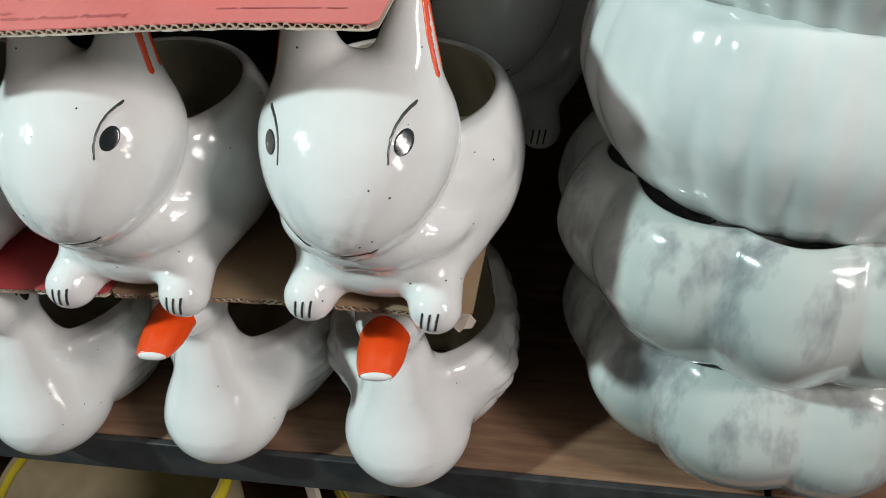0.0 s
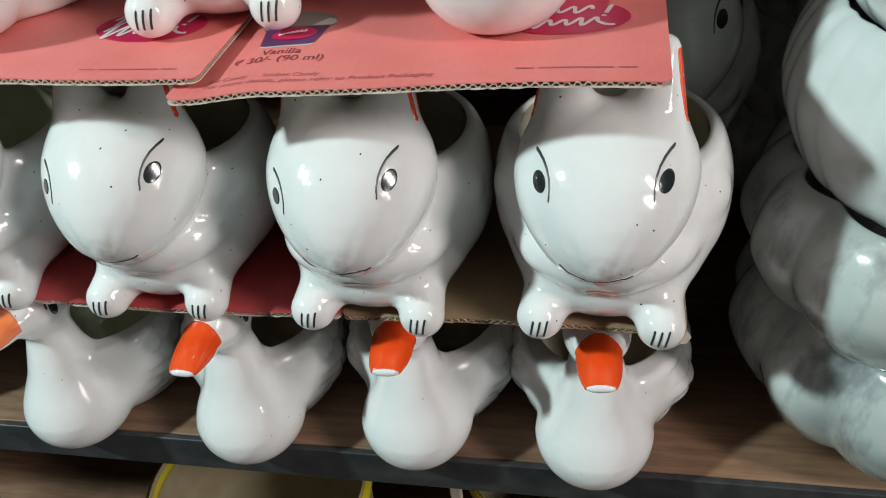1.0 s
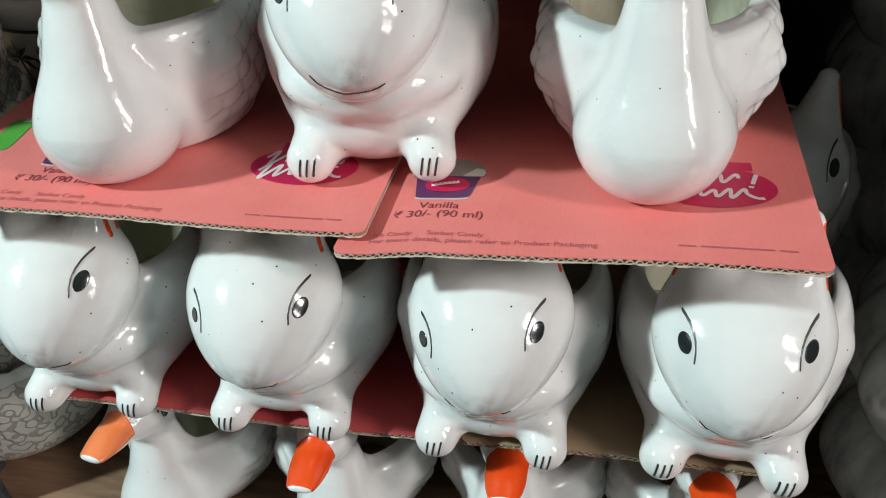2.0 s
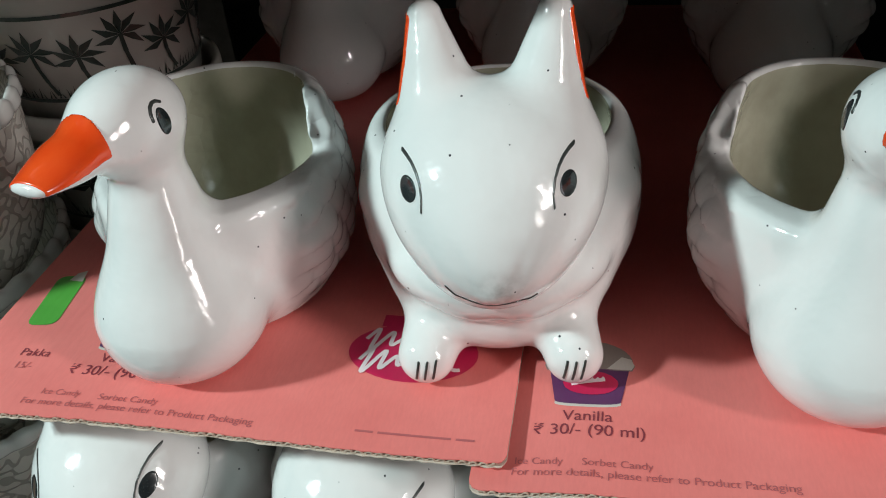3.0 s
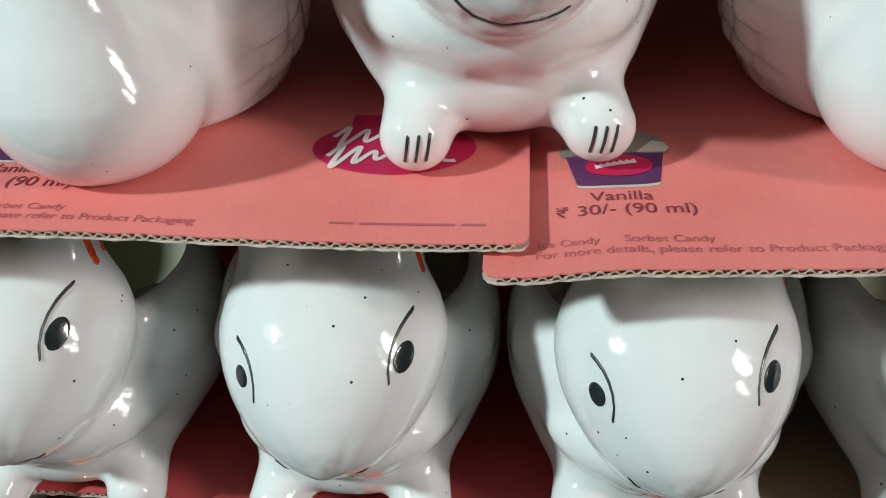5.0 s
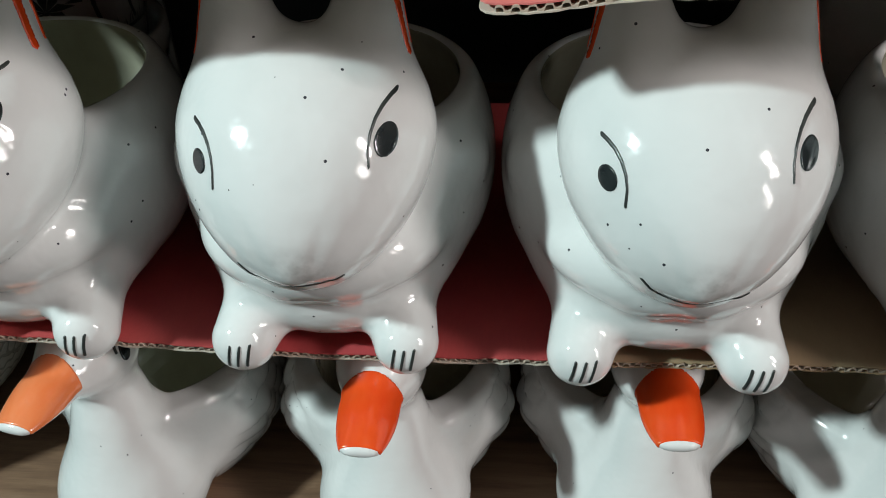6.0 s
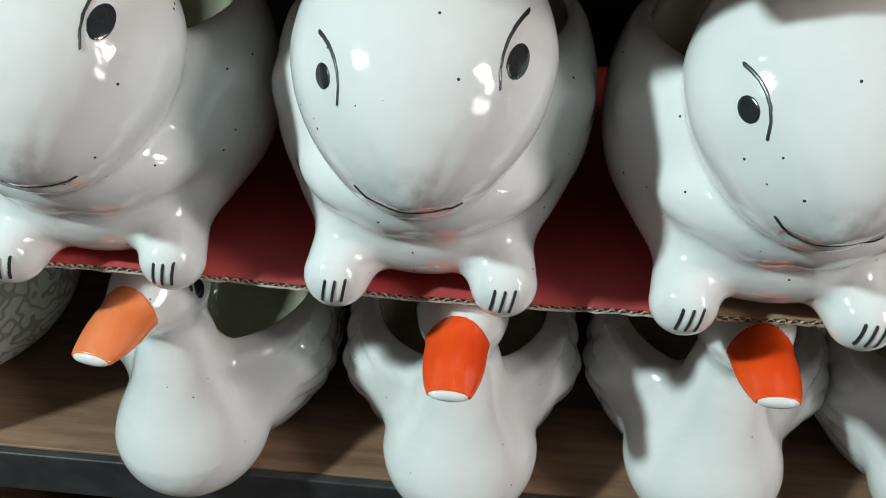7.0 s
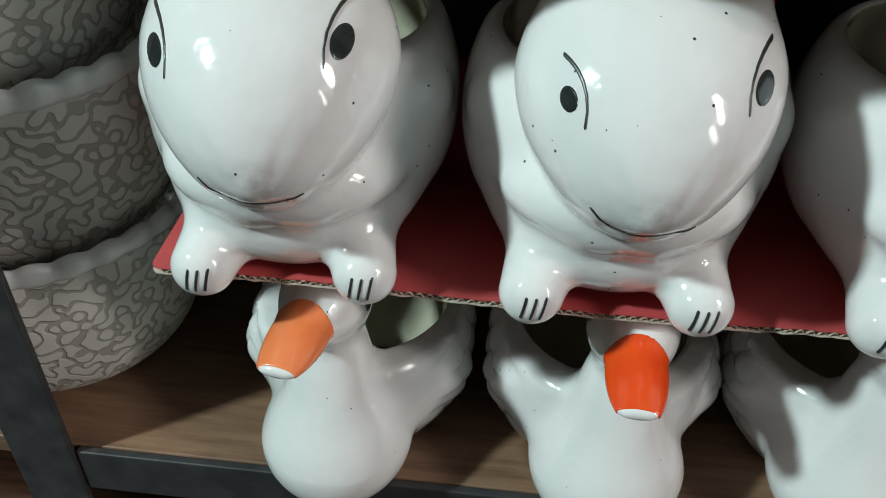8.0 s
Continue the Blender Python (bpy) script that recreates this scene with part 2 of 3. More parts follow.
def lathe(profile, segs=96, lobe=None, z_wave=None, ring=False):
    """A turned body from (radius, height) pairs; lobe(angle, height) scales the radius."""
    bm = bmesh.new()
    rings = []
    for r, z in profile:
        ring = []
        for i in range(segs):
            a = 2 * math.pi * i / segs
            k = lobe(a, z) if lobe else 1.0
            ring.append(bm.verts.new((r * k * math.cos(a), r * k * math.sin(a), z + (z_wave(a, z) if z_wave else 0))))
        rings.append(ring)
    for p, q in zip(rings, rings[1:]):
        for i in range(segs):
            bm.faces.new((p[i], p[(i + 1) % segs], q[(i + 1) % segs], q[i]))
    if ring:
        for i in range(segs):
            bm.faces.new((rings[-1][i], rings[-1][(i + 1) % segs], rings[0][(i + 1) % segs], rings[0][i]))
    else:
        bm.faces.new(rings[0])
        bm.faces.new(rings[-1])
    return bm


def smooth_profile(points, steps=6):
    """Catmull-Rom through the (radius, height) points."""
    p = [points[0], *points, points[-1]]
    out = []
    for i in range(1, len(p) - 2):
        for s in range(steps):
            t = s / steps
            out.append(tuple(0.5 * (2 * p[i][k] + (p[i + 1][k] - p[i - 1][k]) * t + (2 * p[i - 1][k] - 5 * p[i][k] + 4 * p[i + 1][k] - p[i + 2][k]) * t * t + (3 * p[i][k] - p[i - 1][k] - 3 * p[i + 1][k] + p[i + 2][k]) * t ** 3) for k in (0, 1)))
    return out + [points[-1]]


# signed distances, on arrays of points (n, 3)
def ell(p, c, r):
    q = (p - np.array(c)) / np.array(r)
    k0 = np.linalg.norm(q, axis=-1) + 1e-9
    k1 = np.linalg.norm(q / np.array(r), axis=-1) + 1e-9
    return k0 * (k0 - 1) / k1


def cone(p, a, b, ra, rb):
    a, b = np.array(a), np.array(b)
    t = np.clip((p - a) @ (b - a) / ((b - a) @ (b - a)), 0, 1)
    return np.linalg.norm(p - a - t[..., None] * (b - a), axis=-1) - (ra + t * (rb - ra))


def chain(p, pts, r):
    d = cone(p, pts[0], pts[1], r, r)
    for a, b in zip(pts[1:], pts[2:]):
        d = np.minimum(d, cone(p, a, b, r, r))
    return d


def join(a, b, k):
    h = np.clip(0.5 + 0.5 * (b - a) / k, 0, 1)
    return b + (a - b) * h - k * h * (1 - h)


def carve(a, b, k):
    return -join(-a, -b, k)


def mirror(p):
    q = p.copy()
    q[..., 0] = np.abs(q[..., 0])
    return q


def skin(name, f, lo, hi, h):
    """The surface f = 0 inside a box, as a quad mesh with cells of size h."""
    ax = [np.arange(lo[i] - 1.5 * h, hi[i] + 2.5 * h, h) for i in range(3)]
    g = np.stack(np.meshgrid(*ax, indexing="ij"), -1)
    d = f(g.reshape(-1, 3)).reshape(g.shape[:3])
    ins = d < 0
    n = [s - 1 for s in d.shape]
    acc, cnt = np.zeros((*n, 3)), np.zeros(n)
    for k in range(3):
        o = [i for i in range(3) if i != k]
        for u in (0, 1):
            for v in (0, 1):
                s0 = [slice(0, n[i]) for i in range(3)]
                s0[o[0]], s0[o[1]] = slice(u, u + n[o[0]]), slice(v, v + n[o[1]])
                s1 = list(s0)
                s1[k] = slice(1, 1 + n[k])
                a, b = d[tuple(s0)], d[tuple(s1)]
                m = (a < 0) != (b < 0)
                t = np.where(m, a / np.where(m, a - b, 1), 0)
                pa, pb = g[tuple(s0)], g[tuple(s1)]
                acc += np.where(m[..., None], pa + t[..., None] * (pb - pa), 0)
                cnt += m
    on = cnt > 0
    index = -np.ones(n, int)
    index[on] = np.arange(on.sum())
    co = acc[on] / cnt[on][:, None]
    for _ in range(3):
        e = h * 0.35
        gr = np.stack([(f(co + e * np.eye(3)[k]) - f(co - e * np.eye(3)[k])) / (2 * e) for k in range(3)], -1)
        step = f(co)[:, None] * gr / np.maximum((gr * gr).sum(-1, keepdims=True), 0.2)
        co = co - np.clip(step, -0.5 * h, 0.5 * h)
    faces = []
    for k in range(3):
        o = [(k + 1) % 3, (k + 2) % 3]
        s0 = [slice(1, n[i]) for i in range(3)]
        s0[k] = slice(0, n[k])
        s1 = list(s0)
        s1[k] = slice(1, n[k] + 1)
        a, b = ins[tuple(s0)], ins[tuple(s1)]
        for flip in (False, True):
            w = np.argwhere((a & ~b) if not flip else (~a & b))
            if not len(w):
                continue
            base = w.copy()
            base[:, o[0]] += 1
            base[:, o[1]] += 1
            quad = []
            for du, dv in ((-1, -1), (0, -1), (0, 0), (-1, 0)):
                c = base.copy()
                c[:, o[0]] += du
                c[:, o[1]] += dv
                quad.append(index[c[:, 0], c[:, 1], c[:, 2]])
            q = np.stack(quad, -1)
            q = q[:, ::-1] if flip else q
            faces.append(q[(q >= 0).all(1)])
    mesh = bpy.data.meshes.new(name)
    mesh.from_pydata(co.tolist(), [], np.concatenate(faces).tolist())
    mesh.update()
    return mesh


def brushed(name, body, region, lo, hi, h, mat, parent, label="", lift=0.0004):
    """A coat of paint on a body: where the region meets its skin, a little proud of it."""
    def f(p):
        d = region(p)
        near = d < 0.003
        b = body(p[near])
        d[near] = np.maximum(np.maximum(b - lift, -(b + 0.0016)), d[near])
        return d
    return finish(name, skin(name, f, lo, hi, h), mat, parent, label)


# ---------------------------------------------------------------- rabbit planter
SMILE = [(-0.021, 0, 0.0815), (-0.014, 0, 0.0735), (-0.004, 0, 0.0702), (0.002, 0, 0.0708), (0.012, 0, 0.0712), (0.019, 0, 0.0750)]


def rabbit_body(p):
    m = mirror(p)
    y, z = p[..., 1], p[..., 2]
    pot = ell(p, (0, 0.014, 0.058), (0.0755, 0.076, 0.066))
    neck = ell(p, (0, 0.022, 0.086), (0.0700, 0.063, 0.058))
    pot = join(pot, neck, 0.022)
    pot = carve(pot, z - 0.1075 - 0.08 * (y - 0.02), 0.005)
    pot = carve(pot, -ell(p, *RABBIT_HOLLOW), 0.005)
    belly = ell(p, (0, -0.022, 0.034), (0.0560, 0.044, 0.036))
    d = join(pot, belly, 0.012)
    paw = cone(m, (0.031, -0.038, 0.023), (0.0375, -0.0630, 0.0140), 0.0185, 0.0150)
    d = join(d, paw, 0.007)
    arm = cone(m, (0.0500, -0.006, 0.078), (0.0100, -0.049, 0.0565), 0.0235, 0.0235)
    scarf = join(arm, ell(p, (0, -0.028, 0.058), (0.058, 0.049, 0.028)), 0.006)
    d = join(d, scarf, 0.0035)
    head = ell(p, (0, -0.037, 0.1150), (0.0515, 0.041, 0.0375))
    cheek = ell(p, (0, -0.049, 0.1020), (0.0462, 0.040, 0.034))
    muzzle = ell(p, (0, -0.060, 0.0860), (0.0295, 0.036, 0.0290))
    head = join(join(head, cheek, 0.02), muzzle, 0.030)
    crease = chain(p * np.array((1, 0, 1)), SMILE[1:-1], 0.0)
    nose = np.hypot(p[..., 0], p[..., 2] - 0.0785)
    ridge = np.abs(np.abs(p[..., 0]) - 0.008 - 0.30 * (z - 0.080))
    front = np.clip(-(y + 0.060) / 0.01, 0, 1)
    snout = front * np.clip((z - 0.080) / 0.008, 0, 1) * np.clip((0.108 - z) / 0.012, 0, 1)
    head = head + front * (0.0014 * np.exp(-(crease / 0.0030) ** 2) - 0.0012 * np.exp(-(nose / 0.0065) ** 2)) + 0.0005 * snout * np.exp(-(ridge / 0.003) ** 2)
    ear = cone(m, (0.0225, -0.031, 0.1300), (0.0290, -0.017, 0.1765), 0.0235, 0.0080)
    head = join(head, ear, 0.008)
    d = join(d, head, 0.0025)
    return carve(d, 0.0 - z, 0.004)


def rabbit(mesh, at, rz, eyes, label, group):
    t = thing("rabbit_planter", label, "planter", at, rz, group)
    body = new("body", mesh)
    body.parent = t
    for s, (ex, ez) in zip((-1, 1), eyes):
        brushed("eye", rabbit_body, lambda p: ell(p, (ex, -0.067, ez), (0.0043, 0.016, 0.0053)),
                (ex - 0.009, -0.090, ez - 0.010), (ex + 0.009, -0.048, ez + 0.010), 0.0005, BLACK, t, "oval black painted eye")
        line = [(ex + s * a, 0, ez + b) for a, b in ((0.0030, 0.0124), (0.0010, 0.0117), (-0.0014, 0.0102), (-0.0036, 0.0076), (-0.0052, 0.0040), (-0.0059, -0.0005), (-0.0056, -0.0060))]
        brushed("eyebrow", rabbit_body, lambda p: np.maximum(chain(p * np.array((1, 0, 1)), line, 0.0) - 0.00042 - 0.00030 * np.clip((p[..., 2] - ez) / 0.010, 0, 1), p[..., 1] + 0.04),
                (ex - 0.010, -0.092, ez - 0.012), (ex + 0.010, -0.044, ez + 0.018), 0.00045, INK, t, "thin black brush line")
        for k in (-1, 0, 1):
            cx = 0.0370 * s + 0.0040 * k
            claw = [(cx + 0.0012 + 0.0004 * k, 0, 0.0205), (cx - 0.0008 + 0.0003 * k, 0, 0.0100)]
            brushed("claw_line", rabbit_body, lambda p: np.maximum(chain(p * np.array((1, 0, 1)), claw, 0.00064), p[..., 1] + 0.045),
                    (cx - 0.004, -0.08, 0.008), (cx + 0.004, -0.048, 0.0225), 0.00045, INK, t, "short black brush line")
        for k in (-1, 1):
            stripe = [(0, -0.0275 + 0.0052 * k, 0.143), (0, -0.0235 + 0.0044 * k, 0.160), (0, -0.0185 + 0.0018 * k, 0.177)]
            brushed("ear_stripe", rabbit_body, lambda p: np.maximum(chain(p * np.array((0, 1, 1)), stripe, 0.0018), 0.028 - p[..., 0] * s),
                    (min(0.026 * s, 0.05 * s), -0.042, 0.128), (max(0.026 * s, 0.05 * s), -0.006, 0.179), 0.0009, ORANGE, t, "orange painted ear stripe")
    brushed("mouth", rabbit_body, lambda p: np.maximum(chain(p * np.array((1, 0, 1)), SMILE, 0.00055), p[..., 1] + 0.06),
            (-0.024, -0.105, 0.066), (0.024, -0.060, 0.084), 0.00045, INK, t, "thin dark smile line")
    return t


# ---------------------------------------------------------------- duck planter
def feathers(p):
    """Rows of overlapping scallops on the wings."""
    a, b = p[..., 1] / 0.0180, (p[..., 2] - 0.25 * p[..., 1]) / 0.0145
    row = np.floor(b)
    fx = a + 0.5 * np.mod(row, 2)
    fx = fx - np.floor(fx) - 0.5
    r = np.sqrt(fx * fx + (b - row - 0.1) ** 2 * 0.6)
    side = np.clip((np.abs(p[..., 0]) - 0.026) / 0.012, 0, 1) * np.clip((p[..., 1] + 0.034) / 0.02, 0, 1) * np.clip((p[..., 2] - 0.012) / 0.01, 0, 1) * np.clip((0.104 - p[..., 2]) / 0.012, 0, 1)
    return side * 0.0028 * np.clip(1 - (r / 0.60) ** 2, 0, 1)


def duck_body(p, turn=0.0, nod=0.0):
    m = mirror(p)
    c, sn = math.cos(radians(turn)), math.sin(radians(turn))
    h = np.stack([p[..., 0] * c + (p[..., 1] + 0.050) * sn, -p[..., 0] * sn + (p[..., 1] + 0.050) * c - 0.050, p[..., 2]], -1)
    if nod:
        c, sn = math.cos(radians(nod)), math.sin(radians(nod))
        hy, hz = h[..., 1] + 0.050, h[..., 2] - 0.144
        h = np.stack([h[..., 0], hy * c - hz * sn - 0.050, hy * sn + hz * c + 0.144], -1)
    y, z = p[..., 1], p[..., 2]
    tall = p.copy()
    tall[..., 2] = np.where(z > 0.056, 0.056 + 0.74 * (z - 0.056), z)
    pot = ell(tall, (0, 0.016, 0.056), (0.069, 0.080, 0.084)) - feathers(p)
    wing = cone(m, (0.050, -0.010, 0.056), (0.040, 0.040, 0.102), 0.021, 0.0130) - feathers(p)
    pot = join(pot, wing, 0.010)
    s = np.clip((y - 0.020) / 0.018, 0, 1)
    top = 0.0875 + 0.030 * s * s * (3 - 2 * s) - 0.10 * np.clip(y - 0.036, 0, 1)
    pot = carve(pot, (z - top) * 0.7, 0.006)
    tip = cone(m, (0.0470, 0.026, 0.096), (0.0425, 0.034, 0.1260), 0.0085, 0.0036)
    pot = join(pot, tip, 0.006)
    pot = carve(pot, -ell(p, *DUCK_HOLLOW), 0.005)
    drop = cone(p, (0, -0.060, 0.037), (0, -0.049, 0.128), 0.0385, 0.0150)
    belly = ell(p, (0, -0.052, 0.034), (0.0425, 0.046, 0.036))
    front = join(drop, belly, 0.02)
    head = ell(h, (0, -0.054, 0.1415), (0.0240, 0.0315, 0.0245))
    front = join(front, head, 0.012)
    bill = ell(h, (0, -0.080, 0.1425), (0.0132, 0.025, 0.0095))
    spoon = carve(ell(h, (0, -0.1015, 0.1410), (0.0128, 0.0225, 0.0045)), -(h[..., 1] + 0.1180), 0.003)
    bill = join(bill, spoon, 0.012)
    front = join(front, bill, 0.007)
    d = join(pot, front, 0.008)
    return carve(d, 0.0 - z, 0.006)


def duck(bill=None, turn=0.0, nod=0.0):
    t = thing("duck_planter", "white glazed ceramic duck planter with an orange bill", "planter")
    finish("body", skin("body", lambda p: duck_body(p, turn, nod), (-0.082, -0.130, 0), (0.082, 0.104, 0.172), 0.0021), DUCK_WHITE, t)
    marks = []
    def region(p):
        y = p[..., 1]
        return np.maximum(np.maximum(y + 0.0785 + 16 * p[..., 0] ** 2, 0.1400 + 0.03 * (y + 0.10) - p[..., 2]), -(y + 0.1160))
    marks.append(brushed("bill_paint", duck_body, region, (-0.022, -0.128, 0.130), (0.022, -0.066, 0.162), 0.0007, bill or ORANGE, t, "orange painted bill"))
    for s in (-1, 1):
        marks.append(brushed("eye", duck_body, lambda p: ell(p, (0.0205 * s, -0.0550, 0.1450), (0.012, 0.0038, 0.0066)),
                     (min(0.008 * s, 0.030 * s), -0.061, 0.137), (max(0.008 * s, 0.030 * s), -0.049, 0.153), 0.0005, BLACK, t, "oval black painted eye"))
        line = [(0, -0.0606, 0.1475), (0, -0.0602, 0.1505), (0, -0.0586, 0.1530), (0, -0.0562, 0.1543), (0, -0.0538, 0.1542), (0, -0.0518, 0.1530)]
        marks.append(brushed("eyebrow", duck_body, lambda p: np.maximum(chain(p * np.array((0, 1, 1)), line, 0.00075), 0.004 - p[..., 0] * s),
                     (min(0.004 * s, 0.030 * s), -0.064, 0.144), (max(0.004 * s, 0.030 * s), -0.048, 0.158), 0.0005, INK, t, "thin black brush line"))
    for o in marks:
        o.data.transform(Matrix.Translation((0, -0.050, 0.144)) @ Matrix.Rotation(radians(turn), 4, "Z") @ Matrix.Rotation(radians(-nod), 4, "X") @ Matrix.Translation((0, 0.050, -0.144)))
    return t


# ---------------------------------------------------------------- heights of the layers
CARD_LOW, CARD_TOP, THICK = 0.1745, 0.3665, 0.0035

# ---------------------------------------------------------------- unseen shop shell, dark to hold down bounce light
def shell(name, lo, hi, mat, label):
    return tagged(part(name, box(lo, hi), mat, None), label, "wall" if "wall" in name else name.split("_")[0], kind="structure")


shell("floor", (-3.2, -1.9, -0.95), (3.2, 1.3, -0.85), FLOOR, "unseen shop floor, darkened to cut bounce light")
shell("ceiling", (-3.2, -1.9, 2.3), (3.2, 1.3, 2.4), CEIL, "unseen shop ceiling, darkened to cut bounce light")
shell("wall_north", (-3.2, 1.2, -0.85), (3.2, 1.3, 2.3), PLASTER, "unseen shop wall behind the rack, darkened to cut bounce light")
shell("wall_south", (-3.2, -1.9, -0.85), (3.2, -1.8, 2.3), AISLE_WALL, "unseen shop wall across the aisle, darkened to cut bounce light")
shell("wall_west", (-3.2, -1.8, -0.85), (-3.1, 1.2, 2.3), PLASTER, "unseen shop side wall, darkened to cut bounce light")
shell("wall_east", (3.1, -1.8, -0.85), (3.2, 1.2, 2.3), PLASTER, "unseen shop side wall, darkened to cut bounce light")

# ---------------------------------------------------------------- display rack
rack = thing("display_rack", "dark steel display rack with brown plywood shelves", "rack", kind="structure")
# The shelf at 0.66 is unseen, set at this height to shade the back row.
for z, cut in ((0.0, 0.126), (-0.47, None), (0.66, None)):
    for lo, hi in ([(-1.5, cut - 0.002), (cut + 0.002, 0.9)] if cut else [(-1.5, 0.9)]):
        part("shelf_board", box((lo, 0.366, z - 0.016), (hi, 0.98, z), 0.0012), WOOD, rack, "brown plywood shelf board")
    part("front_rail", box((-0.742, 0.3585, z - 0.036), (0.9, 0.3645, z + 0.0015), 0.0012), STEEL, rack, "dark painted steel angle rail")
    part("rail_lip", box((-0.742, 0.3645, z - 0.022), (0.9, 0.392, z - 0.018), 0.0006), STEEL, rack)
for x in (-0.785, 0.9):
    for y in (0.356, 0.95):
        part("post", box((x, y, -0.85), (x + 0.042, y + 0.005, 1.4), 0.0012), STEEL, rack, "dark slotted steel post")
        part("post_flange", box((x, y + 0.005, -0.85), (x + 0.005, y + 0.045, 1.4), 0.0012), STEEL, rack)
part("back_panel", box((-1.8, 1.0, -0.85), (1.8, 1.012, 1.4)), NAVY, rack, "dark navy back panel")

# ---------------------------------------------------------------- cardboard sheets
def wave_z(x, y, seed):
    dip = min(1, max(0, (-0.300 - x) / 0.05)) if seed == 2.4 else 0
    return -0.0052 * dip * dip * (3 - 2 * dip) + 0.0016 * math.sin(9 * x + seed) + 0.0012 * math.sin(23 * x + 2.1 * seed) * (1 - min(1, (y - 0.30) / 0.3))


def liner(x0, x1, y0, y1, z0, z1, seed, ragged=0.0, nx=90, ny=12):
    bm = bmesh.new()
    grid = {}
    rnd = random.Random(int(seed * 10) + 5)
    near = (0, 0.0005, 0.0012, 0.0022, 0.0035, 0.0055)
    xs = [x0 + d for d in near] + [x0 + 0.009 + (x1 - x0 - 0.018) * i / (nx - 12) for i in range(nx - 11)] + [x1 - d for d in reversed(near)]
    jag = [rnd.uniform(-ragged, ragged) for _ in range(nx + 1)]
    for k, z in enumerate((z0, z1)):
        for i in range(nx + 1):
            for j in range(ny + 1):
                x, y = xs[i], y0 + (y1 - y0) * j / ny
                d = min(x - x0, x1 - x, 0.0055)
                y += (jag[i] + 0.0055 - math.sqrt(max(0, 0.0055 ** 2 - (0.0055 - d) ** 2))) * (1 - min(1, j))
                grid[i, j, k] = bm.verts.new((x, y, z + wave_z(x, y, seed)))
    for i in range(nx):
        for j in range(ny):
            bm.faces.new((grid[i, j, 1], grid[i + 1, j, 1], grid[i + 1, j + 1, 1], grid[i, j + 1, 1]))
            bm.faces.new((grid[i, j, 0], grid[i, j + 1, 0], grid[i + 1, j + 1, 0], grid[i + 1, j, 0]))
    for i in range(nx):
        for j in (0, ny):
            bm.faces.new((grid[i, j, 0], grid[i + 1, j, 0], grid[i + 1, j, 1], grid[i, j, 1]))
    for j in range(ny):
        for i in (0, nx):
            bm.faces.new((grid[i, j, 0], grid[i, j + 1, 0], grid[i, j + 1, 1], grid[i, j, 1]))
    return bm


def flutes(x0, x1, y0, y1, z0, z1, seed, pitch=0.0051):
    bm = bmesh.new()
    n = int((x1 - x0) / pitch * 16)
    rows = []
    for i in range(n + 1):
        x = x0 + (x1 - x0) * i / n
        s = math.sin(2 * math.pi * x / pitch)
        s = math.copysign(abs(s) ** 0.35, s)
        z = (z0 + z1) / 2 + (z1 - z0) / 2 * s
        rows.append([bm.verts.new((x, y, z + d + wave_z(x, y, seed))) for y in (y0, y0 + 0.05, y1) for d in (-0.0004, 0.0004)])
    for a, b in zip(rows, rows[1:]):
        for k in (0, 2):
            bm.faces.new((a[k], b[k], b[k + 2], a[k + 2]))
            bm.faces.new((a[k + 1], a[k + 3], b[k + 3], b[k + 1]))
        bm.faces.new((a[0], a[1], b[1], b[0]))
    return bm


def cardboard(name, label, x0, x1, y0, y1, z, seed, top, bottom=None):
    t = thing(name, label, "cardboard")
    t["seed"] = seed
    part("top_liner", liner(x0, x1, y0, y1, z - 0.0006, z, seed, 0.0005), top, t)
    part("flute_layer", flutes(x0 + 0.005, x1 - 0.005, y0 - 0.0002, y1 - 0.002, z - THICK + 0.0008, z - 0.0008, seed), FLUTE, t, "brown corrugated flute layer")
    part("bottom_liner", liner(x0, x1, y0 - 0.0004, y1, z - THICK, z - THICK + 0.0006, seed, 0.0006), bottom or EDGE, t, "pale kraft bottom liner")
    return t


def flat_print(name, outline, z, seed, mat, parent, label="", lift=0.0003):
    """A printed patch: a filled outline in the plane of its sheet."""
    bm = bmesh.new()
    face = bm.faces.new([bm.verts.new((x, y, 0)) for x, y in outline])
    bmesh.ops.triangulate(bm, faces=[face])
    bmesh.ops.subdivide_edges(bm, edges=bm.edges[:], cuts=2, use_grid_fill=True)
    for v in bm.verts:
        v.co.z = z + lift + wave_z(v.co.x, v.co.y, seed)
    return part(name, bm, mat, parent, label)


def oval(cx, cy, rx, ry, n=40):
    return [(cx + rx * math.cos(2 * math.pi * i / n), cy + ry * math.sin(2 * math.pi * i / n)) for i in range(n)]


def lettering(words, x, y, width, z, seed, mat, parent, lift=0.0003, slope=0.0):
    cu = bpy.data.curves.new("words", "FONT")
    cu.body = words
    cu.size = 0.01
    tmp = bpy.data.objects.new("words", cu)
    scene.collection.objects.link(tmp)
    dg = bpy.context.evaluated_depsgraph_get()
    mesh = bpy.data.meshes.new_from_object(tmp.evaluated_get(dg))
    bpy.data.objects.remove(tmp)
    mesh.materials.clear()
    xs = [v.co.x for v in mesh.vertices]
    k = width / (max(xs) - min(xs))
    for v in mesh.vertices:
        px, py = x + (v.co.x - min(xs)) * k, y + v.co.y * k + slope * (v.co.x - min(xs)) * k
        v.co = (px, py, z + lift + wave_z(px, py, seed))
    mesh.update()
    return finish("lettering", mesh, mat, parent, "", False)


